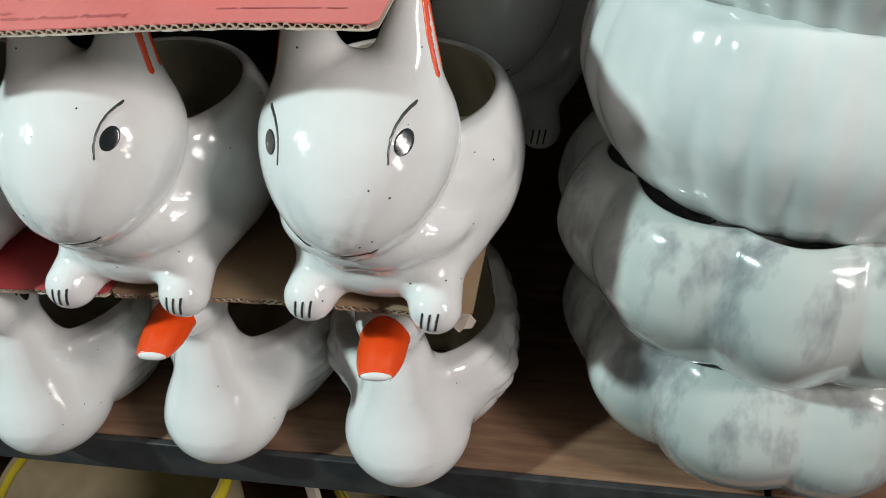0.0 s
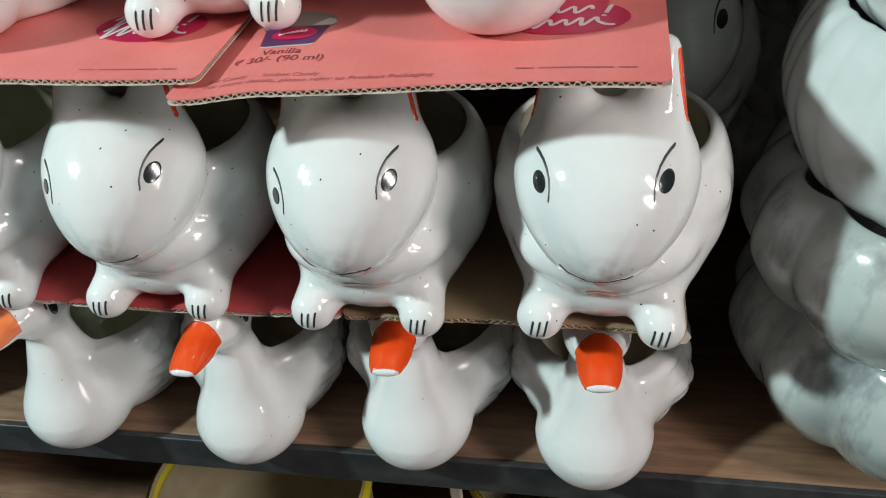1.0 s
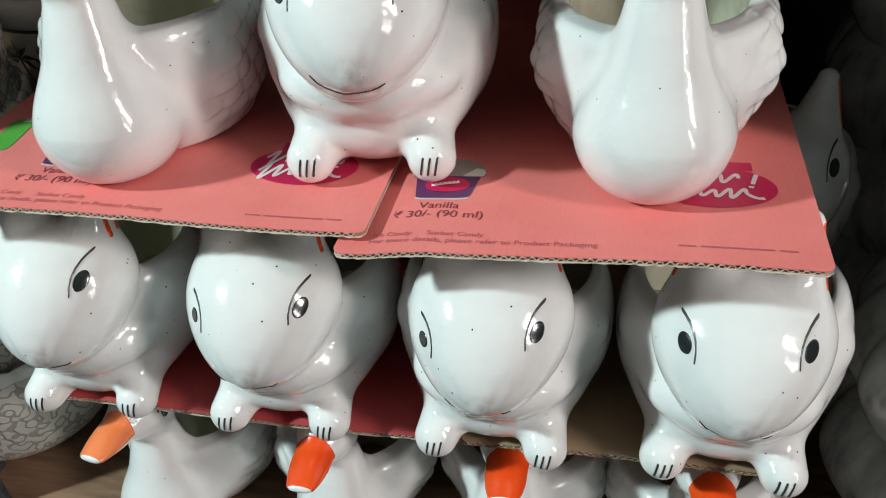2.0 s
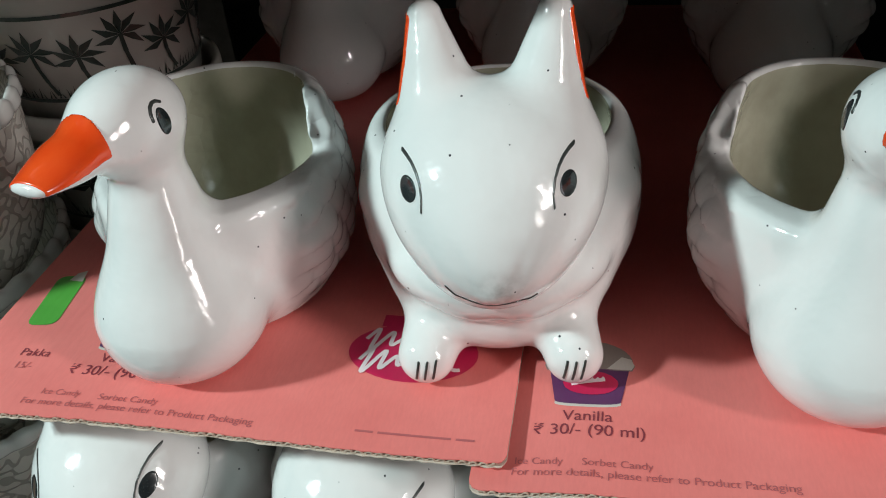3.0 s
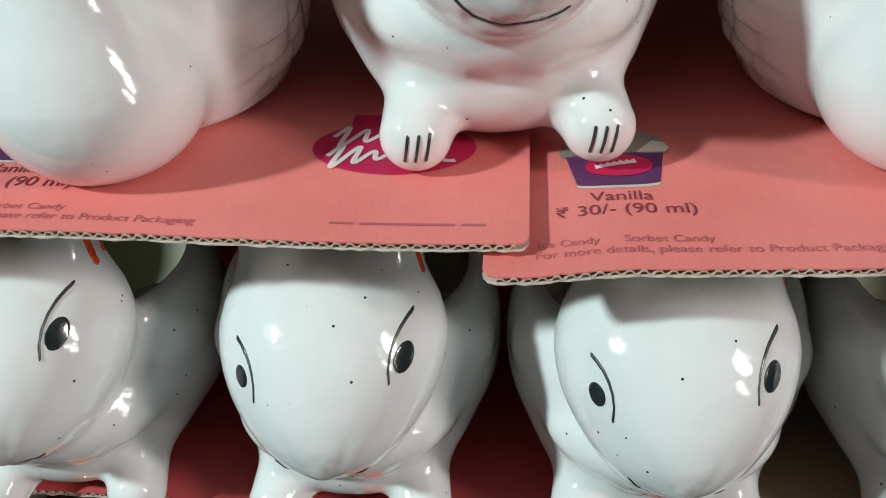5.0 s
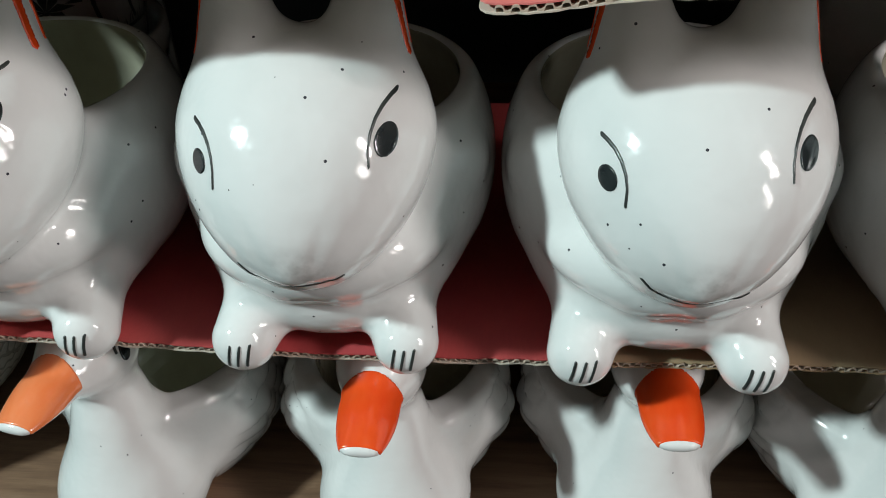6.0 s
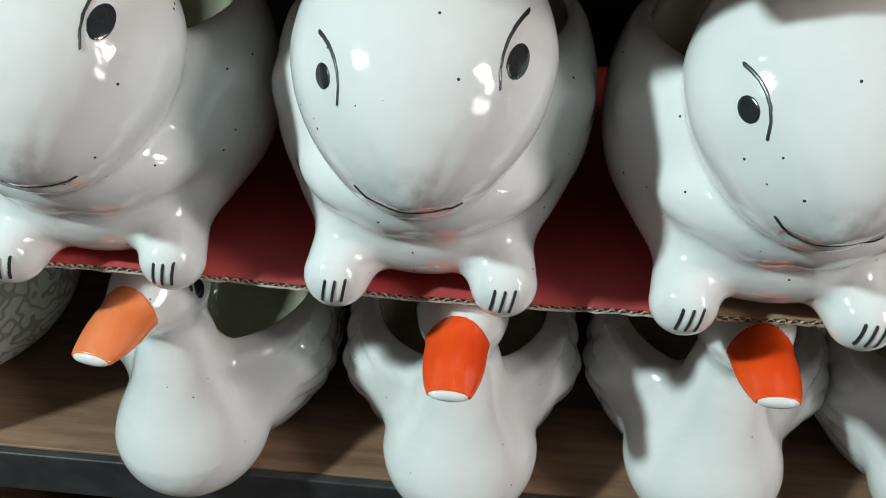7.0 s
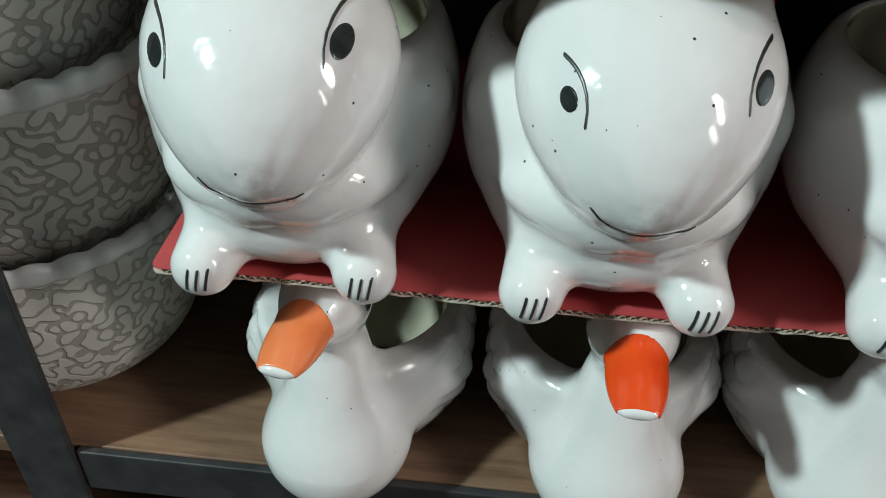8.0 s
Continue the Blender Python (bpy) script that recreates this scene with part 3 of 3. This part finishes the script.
def bars(x, y, width, height, words, z, seed, mat, parent):
    """Unreadable small print as plain bars, one to a word."""
    total = sum(words) + 0.8 * (len(words) - 1)
    k, at = width / total, x
    for w in words:
        flat_print("print_bar", [(at, y), (at + w * k, y), (at + w * k, y + height), (at, y + height)], z, seed, mat, parent)
        at += (w + 0.8) * k


def brand_oval(cx, cy, z, seed, parent):
    """The maker's mark: a magenta oval with pale plain strokes."""
    flat_print("logo_oval", oval(cx, cy, 0.036, 0.0225), z, seed, MAGENTA, parent, "magenta oval logo patch")
    flat_print("logo_tab", [(cx - 0.022, cy + 0.019), (cx + 0.024, cy + 0.019), (cx + 0.024, cy + 0.029), (cx - 0.022, cy + 0.029)], z, seed, MAGENTA, parent)
    def stroke(pts, w):
        bm = bmesh.new()
        prev = None
        for i, (x, y) in enumerate(pts):
            a, b = pts[max(0, i - 1)], pts[min(len(pts) - 1, i + 1)]
            d = Vector((b[0] - a[0], b[1] - a[1])).normalized()
            n = Vector((-d.y, d.x)) * w / 2
            pair = [bm.verts.new((cx + x + s * n.x, cy + y + s * n.y, z + 0.0006 + wave_z(cx + x, cy + y, seed))) for s in (1, -1)]
            if prev:
                bm.faces.new((prev[0], prev[1], pair[1], pair[0]))
            prev = pair
        part("logo_stroke", bm, SCRIPT, parent, "pale brush stroke of the logo")
    def script(x, y, length, tall, turns, lean=0.35):
        pts = []
        for k in range(97):
            f = k / 96
            h = tall * (1.0 - 0.55 * min(1, f * 2.2)) * (1 + 0.25 * math.sin(9 * f))
            v = math.sin(2 * math.pi * turns * f)
            pts.append((x + length * f + lean * h * v, y + h * v + 0.05 * length * f))
        return pts
    stroke(script(-0.028, 0.0075, 0.043, 0.0085, 4.5), 0.0024)
    stroke(script(-0.028, -0.0090, 0.046, 0.0090, 5.5), 0.0024)
    stroke([(0.018 + 0.0012 * i, -0.0065 - 0.0016 * i + 0.00013 * i * i) for i in range(9)], 0.0026)
    stroke([(0.0225, 0.004), (0.0255, 0.0150)], 0.0026)
    stroke([(0.0212, -0.0005), (0.0218, 0.0016)], 0.0028)


def ice_cup(cx, y0, z, seed, parent):
    base = [(cx + 0.0165 * math.cos(a), y0 + 0.0012 + 0.0026 * math.sin(a)) for a in [math.pi + math.pi * i / 12 for i in range(13)]]
    flat_print("tub_foot", [(x, y - 0.0016) for x, y in base] + [(cx + 0.0165, y0 + 0.002), (cx - 0.0165, y0 + 0.002)], z, seed, LID, parent, "pale printed foot of the tub", 0.0002)
    flat_print("cup_print", base + [(cx + 0.0205, y0 + 0.024), (cx - 0.0205, y0 + 0.024)], z, seed, PURPLE, parent, "purple printed tub", 0.0004)
    flat_print("lid_print", [(cx - 0.022, y0 + 0.0235), (cx + 0.022, y0 + 0.0235), (cx + 0.0235, y0 + 0.0275)] + [(cx + 0.0225 * math.cos(a), y0 + 0.029 + 0.016 * math.sin(a)) for a in [math.pi * i / 16 for i in range(17)]] + [(cx - 0.0235, y0 + 0.0275)], z, seed, TUB_LID, parent, "grey printed tub lid", 0.0004)
    flat_print("lid_shine", [(cx + 0.009, y0 + 0.024), (cx + 0.0215, y0 + 0.024), (cx + 0.0232, y0 + 0.0275), (cx + 0.0215, y0 + 0.032), (cx + 0.0165, y0 + 0.0335)], z, seed, LID, parent, "", 0.0007)
    flat_print("tub_logo", oval(cx + 0.001, y0 + 0.0135, 0.0140, 0.0085, 24), z, seed, MAGENTA, parent, "", 0.0007)
    flat_print("tub_mark", [(cx - 0.009 + 0.0009 * i, y0 + 0.0115 + 0.0002 * i + (0.0030 if i % 3 == 0 else 0.0018)) for i in range(20)] + [(cx + 0.0085 - 0.0009 * i, y0 + 0.0147 - 0.0002 * i) for i in range(20)], z, seed, SCRIPT, parent, "", 0.0010)


LZ, LS = CARD_TOP + 0.0012, 0.7
left_card = cardboard("cardboard_sheet", "pink printed corrugated cardboard sheet laid on rabbit ears", -0.655, -0.340, 0.3235, 0.66, LZ, LS, PINK)
RZ, RS = CARD_TOP - 0.0008, 2.4
right_card = cardboard("cardboard_sheet", "pink printed corrugated cardboard sheet with a vanilla tub print", -0.357, -0.092, 0.3130, 0.66, RZ, RS, PINK)
ice_cup(-0.304, 0.3685, RZ, RS, right_card)
lettering("Vanilla", -0.316, 0.3565, 0.0245, RZ, RS, TEXT, right_card)
lettering("\u20b9 30/- (90 ml)", -0.3295, 0.3475, 0.0535, RZ, RS, TEXT, right_card)
lettering("Ice Candy", -0.3365, 0.3290, 0.0225, RZ, RS, FAINT, right_card)
lettering("Sorbet Candy", -0.3050, 0.3290, 0.0325, RZ, RS, FAINT, right_card)
lettering("For more details, please refer to Product Packaging", -0.3375, 0.3225, 0.128, RZ, RS, FAINT, right_card)
brand_oval(-0.147, 0.388, RZ, RS, right_card)
bars(-0.168, 0.3265, 0.060, 0.0014, (3, 12, 3), RZ, RS, FAINT, right_card)
ice_cup(-0.562, 0.376, LZ, LS, left_card)
lettering("Vanilla", -0.5725, 0.3650, 0.0245, LZ, LS, TEXT, left_card)
lettering("\u20b9 30/- (90 ml)", -0.586, 0.3545, 0.0570, LZ, LS, TEXT, left_card)
lettering("Pakka", -0.6230, 0.3660, 0.0185, LZ, LS, TEXT, left_card)
lettering("15/-", -0.6200, 0.3560, 0.0100, LZ, LS, FAINT, left_card)
lettering("Ice Candy", -0.5920, 0.3385, 0.0230, LZ, LS, FAINT, left_card)
lettering("Sorbet Candy", -0.5580, 0.3375, 0.0340, LZ, LS, FAINT, left_card)
lettering("For more details, please refer to Product Packaging", -0.6000, 0.3310, 0.131, LZ, LS, FAINT, left_card)
bars(-0.4165, 0.3345, 0.060, 0.0014, (3, 12, 3), LZ, LS, FAINT, left_card)
brand_oval(-0.399, 0.393, LZ, LS, left_card)
def lolly(cx, cy, hw, hl, r, ang, z, seed, parent):
    c, sn = math.cos(radians(ang)), math.sin(radians(ang))
    def turn(pts):
        return [(cx + x * c - y * sn, cy + x * sn + y * c) for x, y in pts]
    body = [(sx * (hw - r) + r * math.cos(a), sy * (hl - r) + r * math.sin(a)) for sx, sy, q in ((1, 1, 0), (-1, 1, 1), (-1, -1, 2), (1, -1, 3)) for a in [math.pi / 2 * (q + k / 5) for k in range(6)]]
    flat_print("lolly_print", turn(body), z, seed, GREEN, parent, "green printed ice lolly")
    flat_print("bite_print", turn([(-hw * 0.1, hl * 0.8), (hw * 0.9, hl * 0.72), (hw * 0.8, hl * 1.2), (hw * 0.2, hl * 1.1)]), z, seed, LID, parent, "pale bitten end", 0.0007)


lolly(-0.6285, 0.4150, 0.0095, 0.0235, 0.0055, 6, LZ, LS, left_card)

low_left = cardboard("cardboard_sheet", "red printed corrugated cardboard sheet laid on duck heads", -0.652, -0.300, 0.3450, 0.60, CARD_LOW, 1.1, RED)
low_right = cardboard("cardboard_sheet", "plain brown corrugated cardboard sheet laid on duck heads", -0.299, -0.068, 0.3450, 0.60, CARD_LOW - 0.0005, 3.0, KRAFT, KRAFT)

def torn_flap(parent, x, y, z):
    """A ragged piece of the pale liner hanging from a torn corner."""
    bm = bmesh.new()
    out = [(-0.016, 0.001), (0.001, 0.002), (0.004, -0.004), (0.0015, -0.009), (-0.003, -0.008), (-0.006, -0.011), (-0.010, -0.007), (-0.014, -0.008)]
    rows = [[bm.verts.new((x + a, y + 0.0015 * math.sin(300 * a) + d, z + b)) for a, b in out] for d in (0.0, 0.0006)]
    bm.faces.new(rows[0])
    bm.faces.new(rows[1][::-1])
    for i in range(len(out)):
        j = (i + 1) % len(out)
        bm.faces.new((rows[0][i], rows[0][j], rows[1][j], rows[1][i]))
    return part("torn_flap", bm, EDGE, parent, "pale torn flap of liner paper")


torn_flap(low_right, -0.0695, 0.3435, CARD_LOW - 0.001)

# ---------------------------------------------------------------- the planters
def place(source, at, rz, label, group):
    t = copy_thing(source, pose(*at, 0, 0, rz))
    return tagged(t, label, "planter", group)


rabbit_skin = skin("body", rabbit_body, (-0.084, -0.105, 0), (0.084, 0.094, 0.186), 0.0021)
rabbit_skin.materials.append(RABBIT_WHITE)
rabbit_skin.polygons.foreach_set("use_smooth", [True] * len(rabbit_skin.polygons))
LOW = CARD_LOW + 0.0015
MIDDLE, ROW = "white glazed rabbit planter with painted eyes standing on cardboard", "rabbit planters in the middle layer"
rab = rabbit(rabbit_skin, (-0.5845, 0.400, LOW), 3, ((-0.0372, 0.1235), (0.0341, 0.1295)), MIDDLE, ROW)
rabbit(rabbit_skin, (-0.430, 0.400, LOW), 1, ((-0.0325, 0.1180), (0.0366, 0.1240)), MIDDLE, ROW)
rabbit(rabbit_skin, (-0.274, 0.397, LOW), -1, ((-0.0350, 0.1150), (0.0330, 0.1250)), MIDDLE, ROW)
rabbit(rabbit_skin, (-0.120, 0.398, LOW), -3, ((-0.0337, 0.1235), (0.0335, 0.1262)), MIDDLE, ROW)
rabbit(rabbit_skin, (-0.356, 0.444, CARD_TOP + 0.001), 6, ((-0.0355, 0.1205), (0.0325, 0.1222)), "white glazed rabbit planter with upright ears between two ducks", "planters in the top layer")
DOWN, SHELF = "white glazed duck planter with orange bill standing on the shelf", "duck planters on the shelf"
for x, y, rz, turn, nod in ((-0.124, 0.430, -2, 6, 7), (-0.414, 0.426, 4, -6, 2), (-0.264, 0.434, -4, 6, 6)):
    dck = duck(None, turn, nod)
    dck.matrix_world = pose(x, y, 0.0005, 0, 0, rz)
    tagged(dck, DOWN, "planter", SHELF)
pale = duck(PALE_ORANGE, -5.0, 4.0)
pale.matrix_world = pose(-0.567, 0.427, 0.0005, 0, 0, -5)
tagged(pale, "white glazed duck planter with pale orange bill on the shelf", "planter", SHELF)
turned = duck(None, -9.0)
turned.matrix_world = pose(-0.516, 0.438, CARD_TOP + 0.002, 0, 0, -3)
tagged(turned, "white glazed duck planter with its head turned on pink cardboard", "planter", "planters in the top layer")
raised = duck(None, -4.0, 13.0)
raised.matrix_world = pose(-0.184, 0.447, CARD_TOP + 0.001, 0, 0, 1)
tagged(raised, "white glazed duck planter on pink cardboard beside a rabbit", "planter", "planters in the top layer")
for x, y, rz in ((-0.542, 0.778, 5), (-0.362, 0.786, 0), (-0.170, 0.776, -8)):
    place(dck, (x, y, CARD_TOP - 0.002), rz, "white glazed duck planter in the dim back row", "planters in the back row")
place(rab, (-0.080, 0.592, LOW), 0, "white glazed rabbit planter in the dim back row", "planters in the back row")
cardboard("cardboard_sheet", "pink cardboard sheet under the back row of ducks", -0.66, -0.085, 0.664, 0.93, CARD_TOP - 0.0045, 4.1, PINK)

# ---------------------------------------------------------------- lobed bowls
def lobed_bowl(at, rz, mat, lobes, depth, radius, tall, label):
    t = thing("lobed_bowl", label, "bowl", at, rz, "stacked lobed bowls")
    r = radius
    prof = smooth_profile([(0.48 * r, 0.0), (0.68 * r, 0.005), (0.87 * r, 0.026), (r, 0.066), (0.985 * r, 0.094), (0.91 * r, 0.117), (0.84 * r, 0.126), (0.80 * r, 0.125), (0.84 * r, 0.108), (0.90 * r, 0.070), (0.74 * r, 0.030), (0.45 * r, 0.012)])
    rnd = random.Random(rz)
    ph = [rnd.uniform(0, 6.28) for _ in range(3)]
    def lobe(a, z):
        a += 0.10 * math.sin(2 * a + ph[0]) + 0.05 * math.sin(5 * a + ph[1])
        w = 0.5 + 0.5 * math.cos(a * lobes)
        return 1 + depth * (w ** 0.55 - 0.6) * min(1, z / 0.02 + 0.3) + 0.006 * math.sin(3 * a + ph[2])
    part("body", lathe([(a, b * tall) for a, b in prof], 264, lobe, lambda a, z: 0.0016 * math.sin(3 * a + ph[0])), mat, t, smooth=True)
    return t


PX, PY = 0.120, 0.455
lobed_bowl((PX + 0.006, PY + 0.015, 0.002), 8, MARBLE, 12, 0.075, 0.143, 1.02, "grey marbled lobed ceramic bowl at the bottom of a stack")
lobed_bowl((PX, PY, 0.1205), 21, MARBLE, 12, 0.075, 0.142, 0.92, "grey marbled lobed ceramic bowl in a stack")
lobed_bowl((PX, PY, 0.2165), 3, RIBBED, 34, 0.014, 0.132, 1.04, "pale ribbed round ceramic bowl in a stack")
lobed_bowl((PX + 0.010, PY, 0.3235), 5, RIBBED, 34, 0.014, 0.131, 1.04, "pale ribbed round ceramic bowl in a stack")
# This top bowl is out of view, added to block light from the right.
lobed_bowl((PX + 0.006, PY, 0.4305), 7, RIBBED, 34, 0.014, 0.128, 1.04, "unseen pale ribbed bowl added on the stack to block light")
# The upper two of these are unseen extras that keep side light off the back.
for z in (0.002, 0.101, 0.200, 0.299, 0.398, 0.497):
    lobed_bowl((PX + 0.015, PY + 0.300, z), 30, MARBLE, 11, 0.055, 0.142, 1.0, "grey marbled lobed ceramic bowl in the back stack")

# ---------------------------------------------------------------- carved pots
def carved_pot(at, rz, label):
    t = thing("carved_pot", label, "pot", at, rz, "stacked carved pots")
    prof = smooth_profile([(0.056, 0.0), (0.070, 0.003), (0.089, 0.024), (0.100, 0.060), (0.106, 0.126), (0.101, 0.128), (0.096, 0.075), (0.084, 0.036), (0.050, 0.010)])
    part("body", lathe(prof, 120), CARVED, t, smooth=True)
    ring = smooth_profile([(0.1055, 0.122), (0.1085, 0.126), (0.1080, 0.132), (0.1035, 0.134), (0.1015, 0.127)])
    part("rim", lathe(ring, 220, lambda a, z: 1 + 0.018 * abs(math.sin(16 * a)), lambda a, z: 0.004 * abs(math.sin(16 * a)) * (z > 0.13), True), RIMWHITE, t, "white scalloped rim", smooth=True)
    return t


for i, z in enumerate((0.0005, 0.1085, 0.2165, 0.3245)):
    carved_pot((-0.793 + 0.004 * (i % 2), 0.474, z), 25 * i, "grey stoneware pot carved with winding lines, stacked")

# ---------------------------------------------------------------- palm pots
def palm_pot(at, rz):
    t = thing("palm_pot", "cream tapered pot painted with dark palm trees", "pot", at, rz, "stacked palm pots")
    R0, R1, H = 0.074, 0.088, 0.130
    prof = [(R0 * 0.9, 0.0), (R0, 0.003), (R1, H - 0.020), (R1 + 0.003, H - 0.018), (R1 + 0.004, H - 0.008), (R1 + 0.003, H), (R1 - 0.002, H), (R1 - 0.006, H - 0.012), (R0 - 0.006, 0.010)]
    part("body", lathe(prof, 96), POTWHITE, t, smooth=True)
    def on(a, z, lift=0.0008):
        r = R0 + (R1 - R0) * (z - 0.003) / (H - 0.023) + lift
        return (r * math.cos(a), r * math.sin(a), z)
    for zz in (0.034, 0.100):
        part("painted_band", lathe([(math.hypot(*on(0, zz)[:2]), zz), (math.hypot(*on(0, zz + 0.003)[:2]), zz + 0.003), (math.hypot(*on(0, zz)[:2]) - 0.002, zz)], 96, None, None, True), PALM, t, "thin dark painted band")
    for k in range(16):
        c = 2 * math.pi * k / 16
        bm = bmesh.new()
        top = (0.066, 0.074, 0.069, 0.080)[k % 4]
        trunk = [(c + 0.10 * (1 - s) ** 2, 0.040 + (top - 0.040) * s) for s in (0, 0.33, 0.66, 1)]
        for (a0, z0), (a1, z1) in zip(trunk, trunk[1:]):
            bm.faces.new([bm.verts.new(on(a, z)) for a, z in ((a0 - 0.022, z0), (a0 + 0.022, z0), (a1 + 0.018, z1), (a1 - 0.018, z1))])
        for j in range(7):
            th = math.radians(-25 + 230 * j / 6)
            L, w = 0.0185, 0.0027
            pts = [(0, 0), (L * 0.5, w), (L, -0.004 * abs(math.cos(th))), (L * 0.5, -w)]
            bm.faces.new([bm.verts.new(on(c + (x * math.cos(th) - y * math.sin(th)) / 0.078, top + x * math.sin(th) + y * math.cos(th))) for x, y in pts])
        for j in range(9):
            a, h = c + 0.39 * (j / 8 - 0.5), 0.004 + 0.005 * ((j * 5 + k) % 4) / 3
            bm.faces.new([bm.verts.new(on(q, w)) for q, w in ((a - 0.010, 0.0375), (a + 0.010, 0.0375), (a + 0.025 * math.sin(3 * j + k), 0.0385 + h))])
        part("palm_motif", bm, PALM, t, "dark painted palm tree")
    return t


for i, z in enumerate((0.0005, 0.105, 0.210, 0.315, 0.420)):
    palm_pot((-0.710, 0.655, max(0.0005, z - 0.032)), 17 * i)

# ---------------------------------------------------------------- lower shelf
def yellow_bowl(at, r, label):
    t = thing("clay_bowl", label, "bowl", at, 0, "bowls on the lower shelf")
    prof = smooth_profile([(0.5 * r, 0.0), (0.75 * r, 0.03), (0.96 * r, 0.12), (r, 0.225), (0.965 * r, 0.226), (0.92 * r, 0.12), (0.70 * r, 0.04), (0.4 * r, 0.015)])
    part("body", lathe(prof, 96), TAN, t, smooth=True)
    part("rim", lathe(smooth_profile([(0.965 * r, 0.218), (1.035 * r, 0.220), (1.05 * r, 0.229), (1.0 * r, 0.236), (0.95 * r, 0.229)]), 96, None, None, True), YELLOW, t, "bright yellow rim", smooth=True)


yellow_bowl((-0.513, 0.480, -0.4695), 0.128, "tan clay bowl with a yellow rim on the lower shelf")
yellow_bowl((-0.16, 0.56, -0.4695), 0.115, "tan clay bowl with a yellow rim on the lower shelf")
slat = thing("wooden_slat", "pale bare wooden slat standing on the lower shelf", "slat", (-0.272, 0.470, -0.4695), 0)
part("board", box((-0.006, -0.004, 0.0), (0.006, 0.004, 0.36), 0.0012), EDGE, slat)
